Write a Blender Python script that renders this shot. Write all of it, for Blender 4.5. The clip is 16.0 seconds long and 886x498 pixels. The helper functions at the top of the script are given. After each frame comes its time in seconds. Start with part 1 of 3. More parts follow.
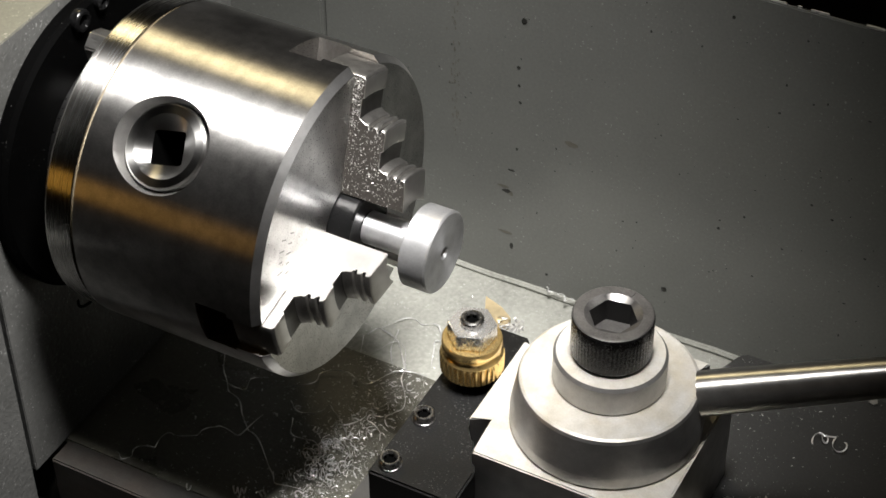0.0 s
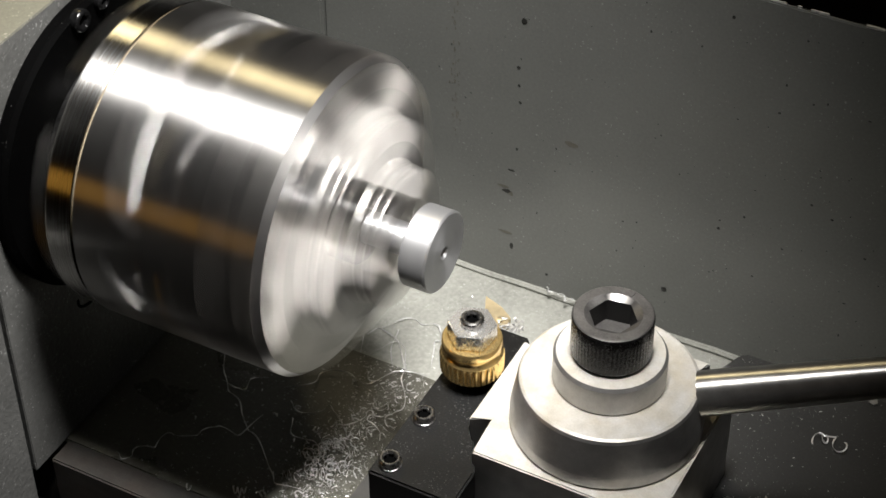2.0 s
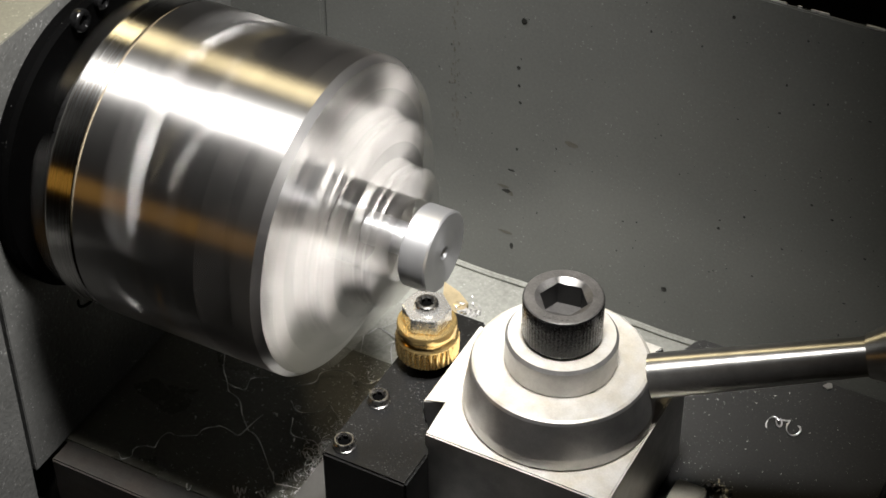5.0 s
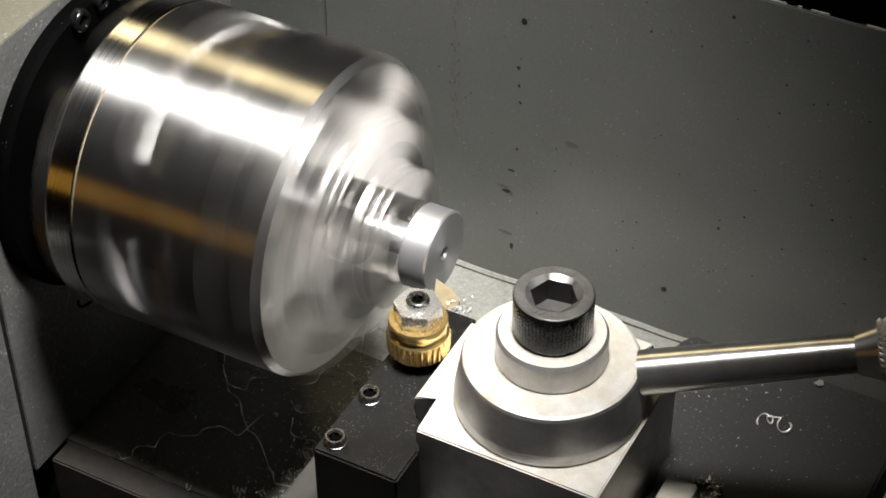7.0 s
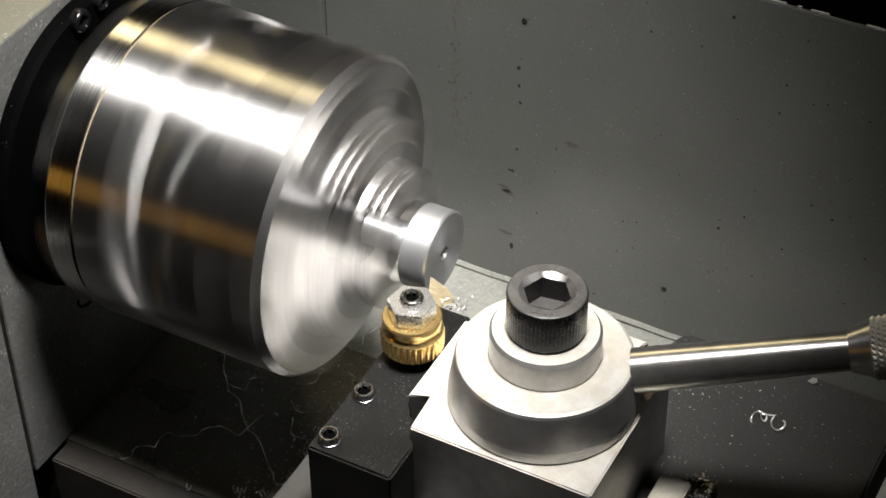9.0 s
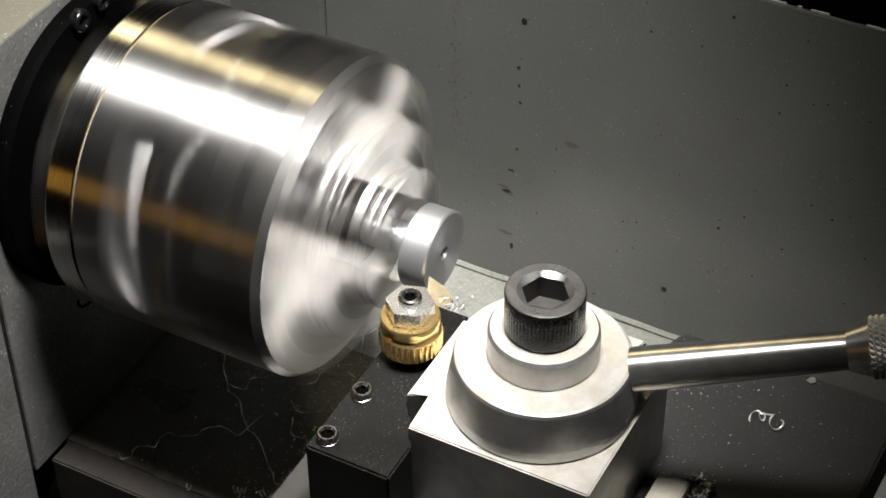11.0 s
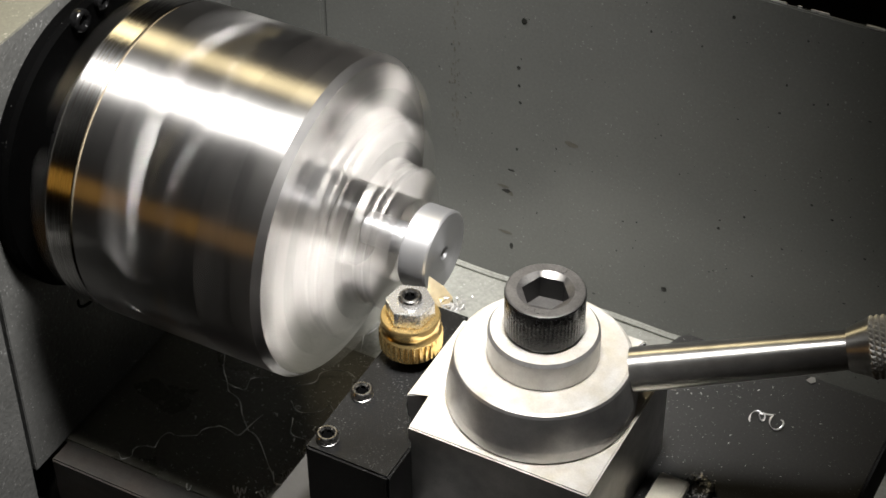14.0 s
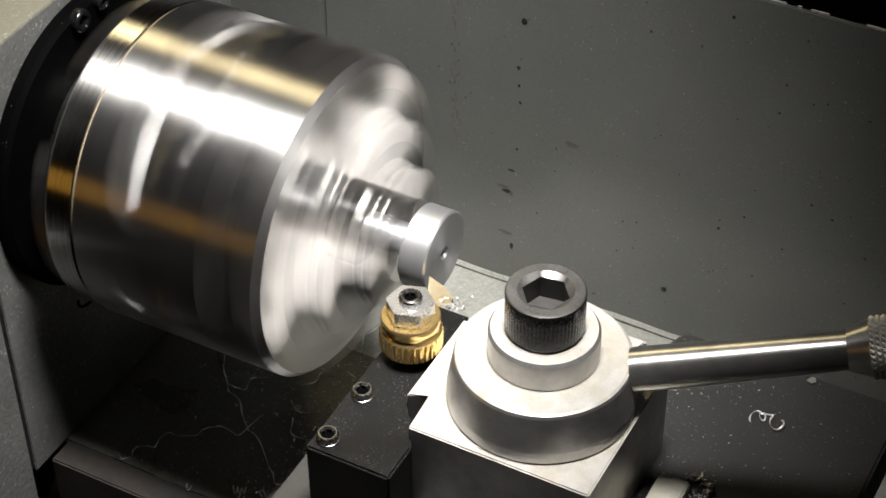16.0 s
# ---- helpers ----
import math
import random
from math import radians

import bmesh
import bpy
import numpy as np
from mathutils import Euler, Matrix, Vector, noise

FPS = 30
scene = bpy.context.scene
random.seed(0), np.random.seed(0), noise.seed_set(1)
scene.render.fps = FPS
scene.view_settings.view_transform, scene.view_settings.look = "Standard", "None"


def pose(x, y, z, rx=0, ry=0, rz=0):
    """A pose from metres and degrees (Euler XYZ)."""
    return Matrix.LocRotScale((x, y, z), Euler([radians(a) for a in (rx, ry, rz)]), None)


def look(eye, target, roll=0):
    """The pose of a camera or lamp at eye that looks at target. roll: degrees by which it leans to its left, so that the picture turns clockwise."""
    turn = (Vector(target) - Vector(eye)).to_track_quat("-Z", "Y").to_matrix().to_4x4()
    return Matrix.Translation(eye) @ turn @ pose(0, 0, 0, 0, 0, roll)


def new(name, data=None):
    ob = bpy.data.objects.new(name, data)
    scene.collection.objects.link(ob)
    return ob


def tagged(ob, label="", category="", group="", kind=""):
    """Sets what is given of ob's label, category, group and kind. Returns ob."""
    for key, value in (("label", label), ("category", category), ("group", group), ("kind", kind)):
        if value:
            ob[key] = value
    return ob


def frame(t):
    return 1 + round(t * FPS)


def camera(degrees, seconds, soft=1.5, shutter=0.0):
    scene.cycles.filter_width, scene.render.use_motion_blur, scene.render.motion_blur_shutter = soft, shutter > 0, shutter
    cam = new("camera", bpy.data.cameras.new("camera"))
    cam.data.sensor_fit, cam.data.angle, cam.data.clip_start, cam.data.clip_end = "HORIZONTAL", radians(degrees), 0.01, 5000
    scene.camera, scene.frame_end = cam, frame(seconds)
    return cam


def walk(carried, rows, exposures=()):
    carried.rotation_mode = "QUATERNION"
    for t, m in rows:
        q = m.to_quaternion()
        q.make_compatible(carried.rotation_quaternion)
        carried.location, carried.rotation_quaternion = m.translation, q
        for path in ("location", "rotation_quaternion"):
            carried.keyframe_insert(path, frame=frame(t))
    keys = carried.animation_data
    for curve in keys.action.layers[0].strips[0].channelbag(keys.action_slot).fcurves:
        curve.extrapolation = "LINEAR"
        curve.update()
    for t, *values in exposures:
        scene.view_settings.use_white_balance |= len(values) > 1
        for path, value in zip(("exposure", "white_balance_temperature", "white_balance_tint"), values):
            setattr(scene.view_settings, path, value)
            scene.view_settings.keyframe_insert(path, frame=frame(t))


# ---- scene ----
SECONDS = 16.0
EYE = Matrix(((0.88281, -0.30378, 0.35829, 0.23196),
              (0.46969, 0.58167, -0.66412, -0.37034),
              (-0.00667, 0.75457, 0.65618, 0.36720),
              (0, 0, 0, 1)))
cam = camera(25.94, SECONDS, soft=1.6, shutter=1.2)
walk(cam, [(0.0, EYE), (SECONDS, EYE)], exposures=[(0.0, 0.0), (SECONDS, 0.0)])

# ---- light: one work lamp over the machine, and the dim room ----
world = bpy.data.worlds.new("world")
scene.world = world
world.use_nodes = True
world.node_tree.nodes["Background"].inputs["Color"].default_value = (0.9, 0.95, 1.0, 1)
world.node_tree.nodes["Background"].inputs["Strength"].default_value = 0.0008


def area_lamp(name, eye, target, size_x, size_y, watts, colour, spread=180):
    data = bpy.data.lights.new(name, "AREA")
    data.shape, data.size, data.size_y = "RECTANGLE", size_x, size_y
    data.energy, data.color, data.spread = watts, colour, radians(spread)
    ob = new(name, data)
    ob.matrix_world = look(eye, target)
    return ob


area_lamp("work_lamp", (0.085, -0.062, 0.42), (-0.034, -0.010, -0.02), 0.10, 0.09, 0.80, (1.0, 0.978, 0.955), 49.5)
# a weaker warm bulb, up behind the guard
area_lamp("warm_lamp", (-0.43, 0.35, 0.58), (0.0, 0.0, 0.03), 0.14, 0.26, 0.24, (1.0, 0.82, 0.47), 90)
# a dim fill from beyond the tailstock, added for the room's light; source unseen
area_lamp("room_fill", (1.45, -0.12, 0.85), (0.0, 0.0, -0.05), 0.4, 0.3, 0.25, (1.0, 0.98, 0.95))
# an orange bulb in the room before the machine
area_lamp("orange_lamp", (-0.53, -0.57, 0.035), (-0.06, -0.04, 0.01), 0.08, 0.15, 0.11, (1.0, 0.50, 0.08))


# ---- materials ----
def nodes_of(name):
    mat = bpy.data.materials.new(name)
    mat.use_nodes = True
    nt = mat.node_tree
    return mat, nt, nt.nodes["Principled BSDF"]


def ramp(nt, source, stops):
    r = nt.nodes.new("ShaderNodeValToRGB")
    els = r.color_ramp.elements
    while len(els) < len(stops):
        els.new(0.5)
    for el, (pos, col) in zip(els, stops):
        el.position, el.color = pos, (*col, 1)
    nt.links.new(source, r.inputs[0])
    return r.outputs[0]


def noise_tex(nt, scale, detail=4.0, stretch=(1, 1, 1), rough=0.55):
    co = nt.nodes.new("ShaderNodeTexCoord")
    mp = nt.nodes.new("ShaderNodeMapping")
    mp.inputs["Scale"].default_value = stretch
    n = nt.nodes.new("ShaderNodeTexNoise")
    n.inputs["Scale"].default_value = scale
    n.inputs["Detail"].default_value = detail
    n.inputs["Roughness"].default_value = rough
    nt.links.new(co.outputs["Object"], mp.inputs[0])
    nt.links.new(mp.outputs[0], n.inputs["Vector"])
    return n.outputs["Fac"]


def mixc(nt, fac, a, b, mode="MIX"):
    m = nt.nodes.new("ShaderNodeMix")
    m.data_type, m.blend_type = "RGBA", mode
    for sock, val in ((m.inputs[0], fac), (m.inputs[6], a), (m.inputs[7], b)):
        if isinstance(val, (int, float)):
            sock.default_value = val
        elif isinstance(val, tuple):
            sock.default_value = (*val, 1)
        else:
            nt.links.new(val, sock)
    return m.outputs[2]


def bump(nt, bsdf, height, strength, distance):
    b = nt.nodes.new("ShaderNodeBump")
    b.inputs["Strength"].default_value = strength
    b.inputs["Distance"].default_value = distance
    nt.links.new(height, b.inputs["Height"])
    nt.links.new(b.outputs[0], bsdf.inputs["Normal"])


def metal(name, colour, rough, stretch=(1, 1, 1), grain=1500, depth=0.00003, stain=None, wear=0.12, metallic=1.0, brushed=0.0, stain_scale=60, grime=0.35, axis="X", haze=0.0):
    """Bare metal with fine tool marks drawn out by stretch, and cloudy wear."""
    mat, nt, b = nodes_of(name)
    fine = noise_tex(nt, grain, 3, stretch)
    cloud = noise_tex(nt, stain_scale, 5)
    dark = tuple(c * 0.72 for c in (stain or colour))
    col = ramp(nt, cloud, [(0.32, dark), (0.62, colour)])
    speckle = ramp(nt, noise_tex(nt, 1900, 3), [(0.30, (1 - 0.22 * grime,) * 3), (0.70, (1.0,) * 3)])
    smear = ramp(nt, noise_tex(nt, 240, 4), [(0.35, (1 - 0.2 * grime,) * 3), (0.60, (1.0,) * 3)])
    col = mixc(nt, 1.0, mixc(nt, 1.0, col, speckle, "MULTIPLY"), smear, "MULTIPLY")
    nt.links.new(col, b.inputs["Base Color"])
    b.inputs["Metallic"].default_value = metallic
    mix = nt.nodes.new("ShaderNodeMath")
    mix.operation = "MULTIPLY_ADD"
    nt.links.new(fine, mix.inputs[0])
    mix.inputs[1].default_value = wear * 2
    mix.inputs[2].default_value = max(rough - wear, 0.02)
    nt.links.new(mix.outputs[0], b.inputs["Roughness"])
    if depth:
        bump(nt, b, fine, 0.5, depth)
    if brushed:
        # tool marks run round the spindle, so the gloss spreads along it
        tan = nt.nodes.new("ShaderNodeTangent")
        tan.direction_type, tan.axis = "RADIAL", axis
        nt.links.new(tan.outputs[0], b.inputs["Tangent"])
        b.inputs["Anisotropic"].default_value = brushed
        b.inputs["Anisotropic Rotation"].default_value = 0.25
    if haze:
        # worn and oily patches between the tool marks scatter wider
        wide = nt.nodes.new("ShaderNodeBsdfAnisotropic")
        wide.inputs["Roughness"].default_value = 0.68
        nt.links.new(col, wide.inputs["Color"])
        both = nt.nodes.new("ShaderNodeMixShader")
        both.inputs[0].default_value = haze
        nt.links.new(b.outputs[0], both.inputs[1])
        nt.links.new(wide.outputs[0], both.inputs[2])
        nt.links.new(both.outputs[0], nt.nodes["Material Output"].inputs["Surface"])
    return mat


def paint(name, colour, rough, speck=(0.5, 0.5, 0.5), grain=900, depth=0.00008, amount=0.68, mottled=0.8, gloss=0.35, grit_scale=650, vary=0.1):
    """Old machine paint: mottled at two scales, with pale specks of dust and chips."""
    mat, nt, b = nodes_of(name)
    cloud = noise_tex(nt, 35, 6)
    fine = noise_tex(nt, grain, 4)
    grit = noise_tex(nt, grit_scale, 2, rough=0.3)
    col = ramp(nt, cloud, [(0.3, tuple(c * mottled for c in colour)), (0.7, colour)])
    col = mixc(nt, ramp(nt, fine, [(0.35, (0.0,) * 3), (0.75, (0.5,) * 3)]), col, tuple(c * 1.35 for c in colour))
    # the specks lie in drifts, with bare stretches between
    drift = ramp(nt, noise_tex(nt, 130, 4), [(0.42, (0.06,) * 3), (0.64, (1.0,) * 3)])
    specks = mixc(nt, 1.0, ramp(nt, grit, [(amount, (0, 0, 0)), (amount + 0.05, (0.7, 0.7, 0.7))]), drift, "MULTIPLY")
    col = mixc(nt, specks, col, speck)
    nt.links.new(col, b.inputs["Base Color"])
    b.inputs["Specular IOR Level"].default_value = gloss
    r = ramp(nt, cloud, [(0.3, (rough - vary,) * 3), (0.7, (rough + vary,) * 3)])
    nt.links.new(r, b.inputs["Roughness"])
    bump(nt, b, fine, 0.6, depth)
    return mat


STEEL = metal("turned_steel", (0.56, 0.548, 0.532), 0.32, (1, 0.02, 0.02), 3000, 0, wear=0.08, brushed=0.95, grime=0.8, haze=0.025)
RING = metal("turned_ring", (0.60, 0.585, 0.56), 0.26, (1, 0.02, 0.02), 2600, 0.000004, wear=0.10, brushed=0.97)
FACE = metal("faced_steel", (0.70, 0.69, 0.68), 0.31, (1, 1, 1), 1800, 0, wear=0.04)
JAW = metal("ground_steel", (0.68, 0.66, 0.63), 0.36, (1, 1, 1), 1200, 0, grime=0.1)
ALU = metal("machined_aluminium", (0.80, 0.80, 0.81), 0.44, (1, 0.02, 0.02), 3000, 0, wear=0.06, metallic=0.9, brushed=0.5)
MIRROR = metal("ground_face", (0.56, 0.555, 0.545), 0.29, (1, 1, 1), 1800, 0, wear=0.07, grime=0.6, brushed=0.85)
# the body's steel inside its bores, with their shade put into the colour
BORE_SHADE = metal("shaded_bore_steel", (0.17, 0.166, 0.16), 0.38, (1, 1, 1), 1800, 0, wear=0.06)
PINION = metal("dark_pinion", (0.40, 0.395, 0.385), 0.30, (1, 1, 1), 1800, 0, wear=0.04, brushed=0.9, axis="Z")
COUNTERBORE = metal("bright_counterbore", (0.44, 0.432, 0.42), 0.46, (1, 1, 1), 1800, 0, wear=0.05)
SLOT = metal("milled_slot", (0.46, 0.43, 0.40), 0.44, (1, 1, 1), 900, 0.00002, grime=1.0)
RECESS = metal("dark_recess_steel", (0.12, 0.116, 0.11), 0.42, (1, 1, 1), 1200, 0.00001, grime=0.8)
OILY = paint("oily_black", (0.0035, 0.0035, 0.0036), 0.26, (0.05, 0.05, 0.05), 900, 0.00006, 0.72, gloss=0.3, grit_scale=1500, vary=0.06)
DUSTY = paint("dusty_black", (0.0009, 0.0009, 0.0009), 0.55, (0.05, 0.05, 0.048), 1300, 0.00005, 0.73, gloss=0.02, grit_scale=1700)
GROOVE = paint("dusty_groove", (0.20, 0.165, 0.11), 0.6, (0.45, 0.40, 0.30), 900, 0.0002, 0.6, grit_scale=1500)
BOLT = metal("dull_bolt", (0.52, 0.51, 0.49), 0.34, (1, 1, 1), 1200, 0)
RIM = metal("worn_thread", (0.40, 0.39, 0.375), 0.28, (1, 1, 1), 900, 0.00001)
STAIN = paint("faint_oil_stain", (0.092, 0.084, 0.068), 0.32, (0.1, 0.09, 0.07), gloss=0.8)
STEPS = metal("oily_hardened_steel", (0.46, 0.445, 0.42), 0.40, (1, 1, 1), 1200, 0.00001, grime=0.8)
# same nickel as the tops; the sides' shade is put into this darker colour
SIDE_SHADE = metal("shaded_side_nickel", (0.52, 0.51, 0.495), 0.44, (1, 1, 1), 2500, 0, wear=0.05, metallic=0.85)
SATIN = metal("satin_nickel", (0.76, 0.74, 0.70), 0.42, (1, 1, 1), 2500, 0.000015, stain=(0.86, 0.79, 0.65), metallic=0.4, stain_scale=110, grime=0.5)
ROD = metal("brushed_rod", (0.80, 0.785, 0.75), 0.33, (0.02, 0.02, 1), 2400, 0, wear=0.015, metallic=0.92, brushed=0.75, axis="Z")
BRASS = metal("brass", (0.92, 0.66, 0.28), 0.26, (1, 1, 1), 1500, 0, grime=0.06, wear=0.02, metallic=0.92, stain=(1.2, 0.86, 0.36))
KNURL = metal("knurled_steel", (0.78, 0.765, 0.72), 0.42, (1, 1, 1), 1500, 0, metallic=0.6)
ZINC = metal("zinc_nut", (0.80, 0.79, 0.765), 0.27, (1, 1, 1), 1200, 0, grime=0.1, wear=0.03, metallic=0.88)
OXIDE = metal("black_oxide", (0.032, 0.032, 0.033), 0.25, (1, 1, 1), 1500, 0.000003, metallic=0.6, grime=0.8)
WORN_LIT = metal("worn_and_lit_oxide", (0.25, 0.24, 0.23), 0.38, (1, 1, 1), 1500, 0.000006, metallic=0.8, grime=1.0, stain_scale=200)
SOCKET_SHADE = metal("shaded_socket", (0.02, 0.02, 0.02), 0.5, metallic=0.3)
SCREW = metal("worn_screw", (0.19, 0.187, 0.183), 0.30, (1, 1, 1), 900, 0.00003)
SWARF = metal("bright_swarf", (0.95, 0.94, 0.92), 0.24, metallic=0.5, grime=0.0)
DUST = metal("metal_dust", (0.50, 0.49, 0.47), 0.4, metallic=0.6)
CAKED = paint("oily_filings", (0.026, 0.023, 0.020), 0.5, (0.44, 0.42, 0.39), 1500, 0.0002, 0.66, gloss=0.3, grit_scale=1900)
# near-black for the shade in sockets and the headstock gap, and one chip
CHIP_AND_SHADE = paint("chip_and_shade_black", (0.0010, 0.0010, 0.0010), 0.6, (0.012, 0.012, 0.012), 1600, 0.00004, 0.75, gloss=0.015)
INSERT = metal("gold_carbide", (0.85, 0.72, 0.48), 0.42)
BLACK = paint("black_oxide_block", (0.0045, 0.0045, 0.0043), 0.44, (0.11, 0.11, 0.107), 2600, 0.00014, 0.655, gloss=0.18, grit_scale=2300)
PLATE = paint("black_slide", (0.035, 0.035, 0.034), 0.5, (0.18, 0.18, 0.175), 1300, 0.00016, 0.675, gloss=0.16, grit_scale=1500)
GREY = paint("grey_machine_paint", (0.088, 0.088, 0.084), 0.5, (0.30, 0.30, 0.29), 500, 0.0004, 0.655, mottled=0.6, grit_scale=1200)
OLIVE = paint("olive_cover_paint", (0.098, 0.094, 0.072), 0.5, (0.28, 0.27, 0.23), 800, 0.00010, 0.66, grit_scale=900)
GUARD = paint("grey_guard_paint", (0.122, 0.125, 0.116), 0.30, (0.34, 0.345, 0.33), 900, 0.00006, 0.665, mottled=0.84, gloss=0.9, grit_scale=1000, vary=0.02)
TRAY = paint("tray_paint", (0.33, 0.33, 0.295), 0.42, (0.55, 0.55, 0.52), 600, 0.0001, 0.67, mottled=0.6, grit_scale=1300)
BED = paint("oily_bed", (0.100, 0.097, 0.079), 0.32, (0.36, 0.36, 0.34), 700, 0.00006, 0.68, mottled=0.6, gloss=0.45, grit_scale=1100)
WAY = metal("worn_way", (0.026, 0.024, 0.021), 0.6, (0.1, 1, 1), 900, 0.00008, stain=(0.05, 0.036, 0.026), metallic=0.0, grime=1.6)
CAST = metal("bare_slide", (0.038, 0.037, 0.035), 0.5, metallic=0.3)
CREAM = metal("pale_casting", (0.70, 0.66, 0.55), 0.5, metallic=0.4)
CHIPPED = paint("chipped_edge", (0.40, 0.40, 0.37), 0.6, (0.2, 0.2, 0.2), 700, 0.0001, 0.6)
OIL = paint("dried_oil", (0.02, 0.02, 0.018), 0.4)
ROOM = paint("room_wall", (0.11, 0.108, 0.105), 0.8)
CEILING = paint("tan_ceiling", (0.22, 0.18, 0.11), 0.8)
WOOD = paint("brown_wall", (0.17, 0.13, 0.10), 0.7)


# ---- mesh helpers ----
def part(name, bm, material, parent=None, label="", smooth=True, sharp=0.6):
    me = bpy.data.meshes.new(name)
    bmesh.ops.recalc_face_normals(bm, faces=bm.faces)
    bm.to_mesh(me)
    bm.free()
    me.materials.append(material)
    ob = new(name, me)
    if smooth:
        sharp_smooth(me, sharp)
    if parent:
        ob.parent = parent
    return tagged(ob, label)


def sharp_smooth(me, angle=0.6):
    """Smooth shading with edges kept where two faces meet at more than angle."""
    me.polygons.foreach_set("use_smooth", [True] * len(me.polygons))
    me.set_sharp_from_angle(angle=angle)


def thing(name, m=None, **tags):
    ob = new(name)
    ob.empty_display_size = 0.01
    if m:
        ob.matrix_basis = m
    return tagged(ob, **tags)


def turned(profile, n=64, axis="z", knurl=None):
    """A solid of revolution from (radius, height) pairs; knurl(height) gives a depth for alternate ribs."""
    bm = bmesh.new()
    rings = []
    for r, h in profile:
        if r < 1e-7:
            rings.append([bm.verts.new((0, 0, h))])
            continue
        ring = []
        for i in range(n):
            a = 2 * math.pi * i / n
            rr = r - (knurl(h) if knurl and (i // 2) % 2 else 0)
            ring.append(bm.verts.new((rr * math.cos(a), rr * math.sin(a), h)))
        rings.append(ring)
    for a, b in zip(rings, rings[1:]):
        for i in range(n):
            j = (i + 1) % n
            if len(a) == 1 and len(b) == 1:
                continue
            if len(a) == 1:
                bm.faces.new((a[0], b[i], b[j]))
            elif len(b) == 1:
                bm.faces.new((a[i], a[j], b[0]))
            else:
                bm.faces.new((a[i], a[j], b[j], b[i]))
    if axis == "x":
        bm.transform(Matrix(((0, 0, 1, 0), (1, 0, 0, 0), (0, 1, 0, 0), (0, 0, 0, 1))))
    return bm


def prism(outline, z0, z1, bevel=0.0):
    """An outline in x, y raised from z0 to z1, with softened edges."""
    bm = bmesh.new()
    low = [bm.verts.new((x, y, z0)) for x, y in outline]
    high = [bm.verts.new((x, y, z1)) for x, y in outline]
    n = len(outline)
    bm.faces.new(high)
    bm.faces.new(low[::-1])
    for i in range(n):
        bm.faces.new((low[i], low[(i + 1) % n], high[(i + 1) % n], high[i]))
    if bevel:
        bmesh.ops.bevel(bm, geom=bm.edges[:], offset=bevel, segments=2, affect="EDGES", clamp_overlap=True)
    return bm


def box(x0, x1, y0, y1, z0, z1, bevel=0.0006):
    return prism([(x0, y0), (x1, y0), (x1, y1), (x0, y1)], z0, z1, bevel)


def hexagon(across, turn=0.0):
    r = across / math.sqrt(3)
    return [(r * math.cos(turn + i * math.pi / 3), r * math.sin(turn + i * math.pi / 3)) for i in range(6)]


def socket_head(r, z0, z1, across, depth, n=72, turn=0.2, knurl=None, chamfer=0.0008, sink=0.0006):
    """A round screw head with a hexagonal socket sunk into its top."""
    low = z0 + (z1 - z0) * 0.68
    k = (lambda h: knurl if z0 + 0.001 < h < low + 0.0001 else 0) if knurl else None
    bm = turned([(0, z0), (r * 0.95, z0), (r, z0 + 0.0011), (r, low), (r, low + 0.0002),
                 (r, z1 - chamfer * 1.6), (r - chamfer * 0.4, z1 - chamfer * 0.6), (r - chamfer * 1.2, z1),
                 (across * 0.68, z1)], n, "z", k)
    rim = [v for v in bm.verts if abs(v.co.z - z1) < 1e-9 and v.co.xy.length < across * 0.69]
    rim.sort(key=lambda v: math.atan2(v.co.y, v.co.x))

    def on_hex(a):
        s = (a - turn) % (math.pi / 3) - math.pi / 6
        return (across / 2) / math.cos(s)
    top, bot = [], []
    for v in rim:
        a = math.atan2(v.co.y, v.co.x)
        q = on_hex(a)
        top.append(bm.verts.new((q * math.cos(a), q * math.sin(a), z1 - sink)))
        bot.append(bm.verts.new((q * math.cos(a), q * math.sin(a), z1 - depth)))
    m = len(rim)
    for i in range(m):
        j = (i + 1) % m
        bm.faces.new((rim[i], rim[j], top[j], top[i]))
        bm.faces.new((top[i], top[j], bot[j], bot[i]))
    bm.faces.new(bot)
    return bm


def tube(points, radius, sides=5, flat=1.0, twist=0.0):
    """A thin strand along a line of points."""
    bm = bmesh.new()
    pts = [Vector(p) for p in points]
    rings = []
    for i, p in enumerate(pts):
        d = (pts[min(i + 1, len(pts) - 1)] - pts[max(i - 1, 0)]).normalized()
        side = d.cross(Vector((0.13, 0.21, 0.97))).normalized()
        up = side.cross(d)
        r = radius * (0.35 if i in (0, len(pts) - 1) else 1)
        w = i * twist
        side, up = side * math.cos(w) + up * math.sin(w), up * math.cos(w) - side * math.sin(w)
        rings.append([bm.verts.new(p + side * r * math.cos(k * 2 * math.pi / sides) + up * r * flat * math.sin(k * 2 * math.pi / sides)) for k in range(sides)])
    for a, b in zip(rings, rings[1:]):
        for k in range(sides):
            bm.faces.new((a[k], a[(k + 1) % sides], b[(k + 1) % sides], b[k]))
    bm.faces.new(rings[0])
    bm.faces.new(rings[-1])
    return bm


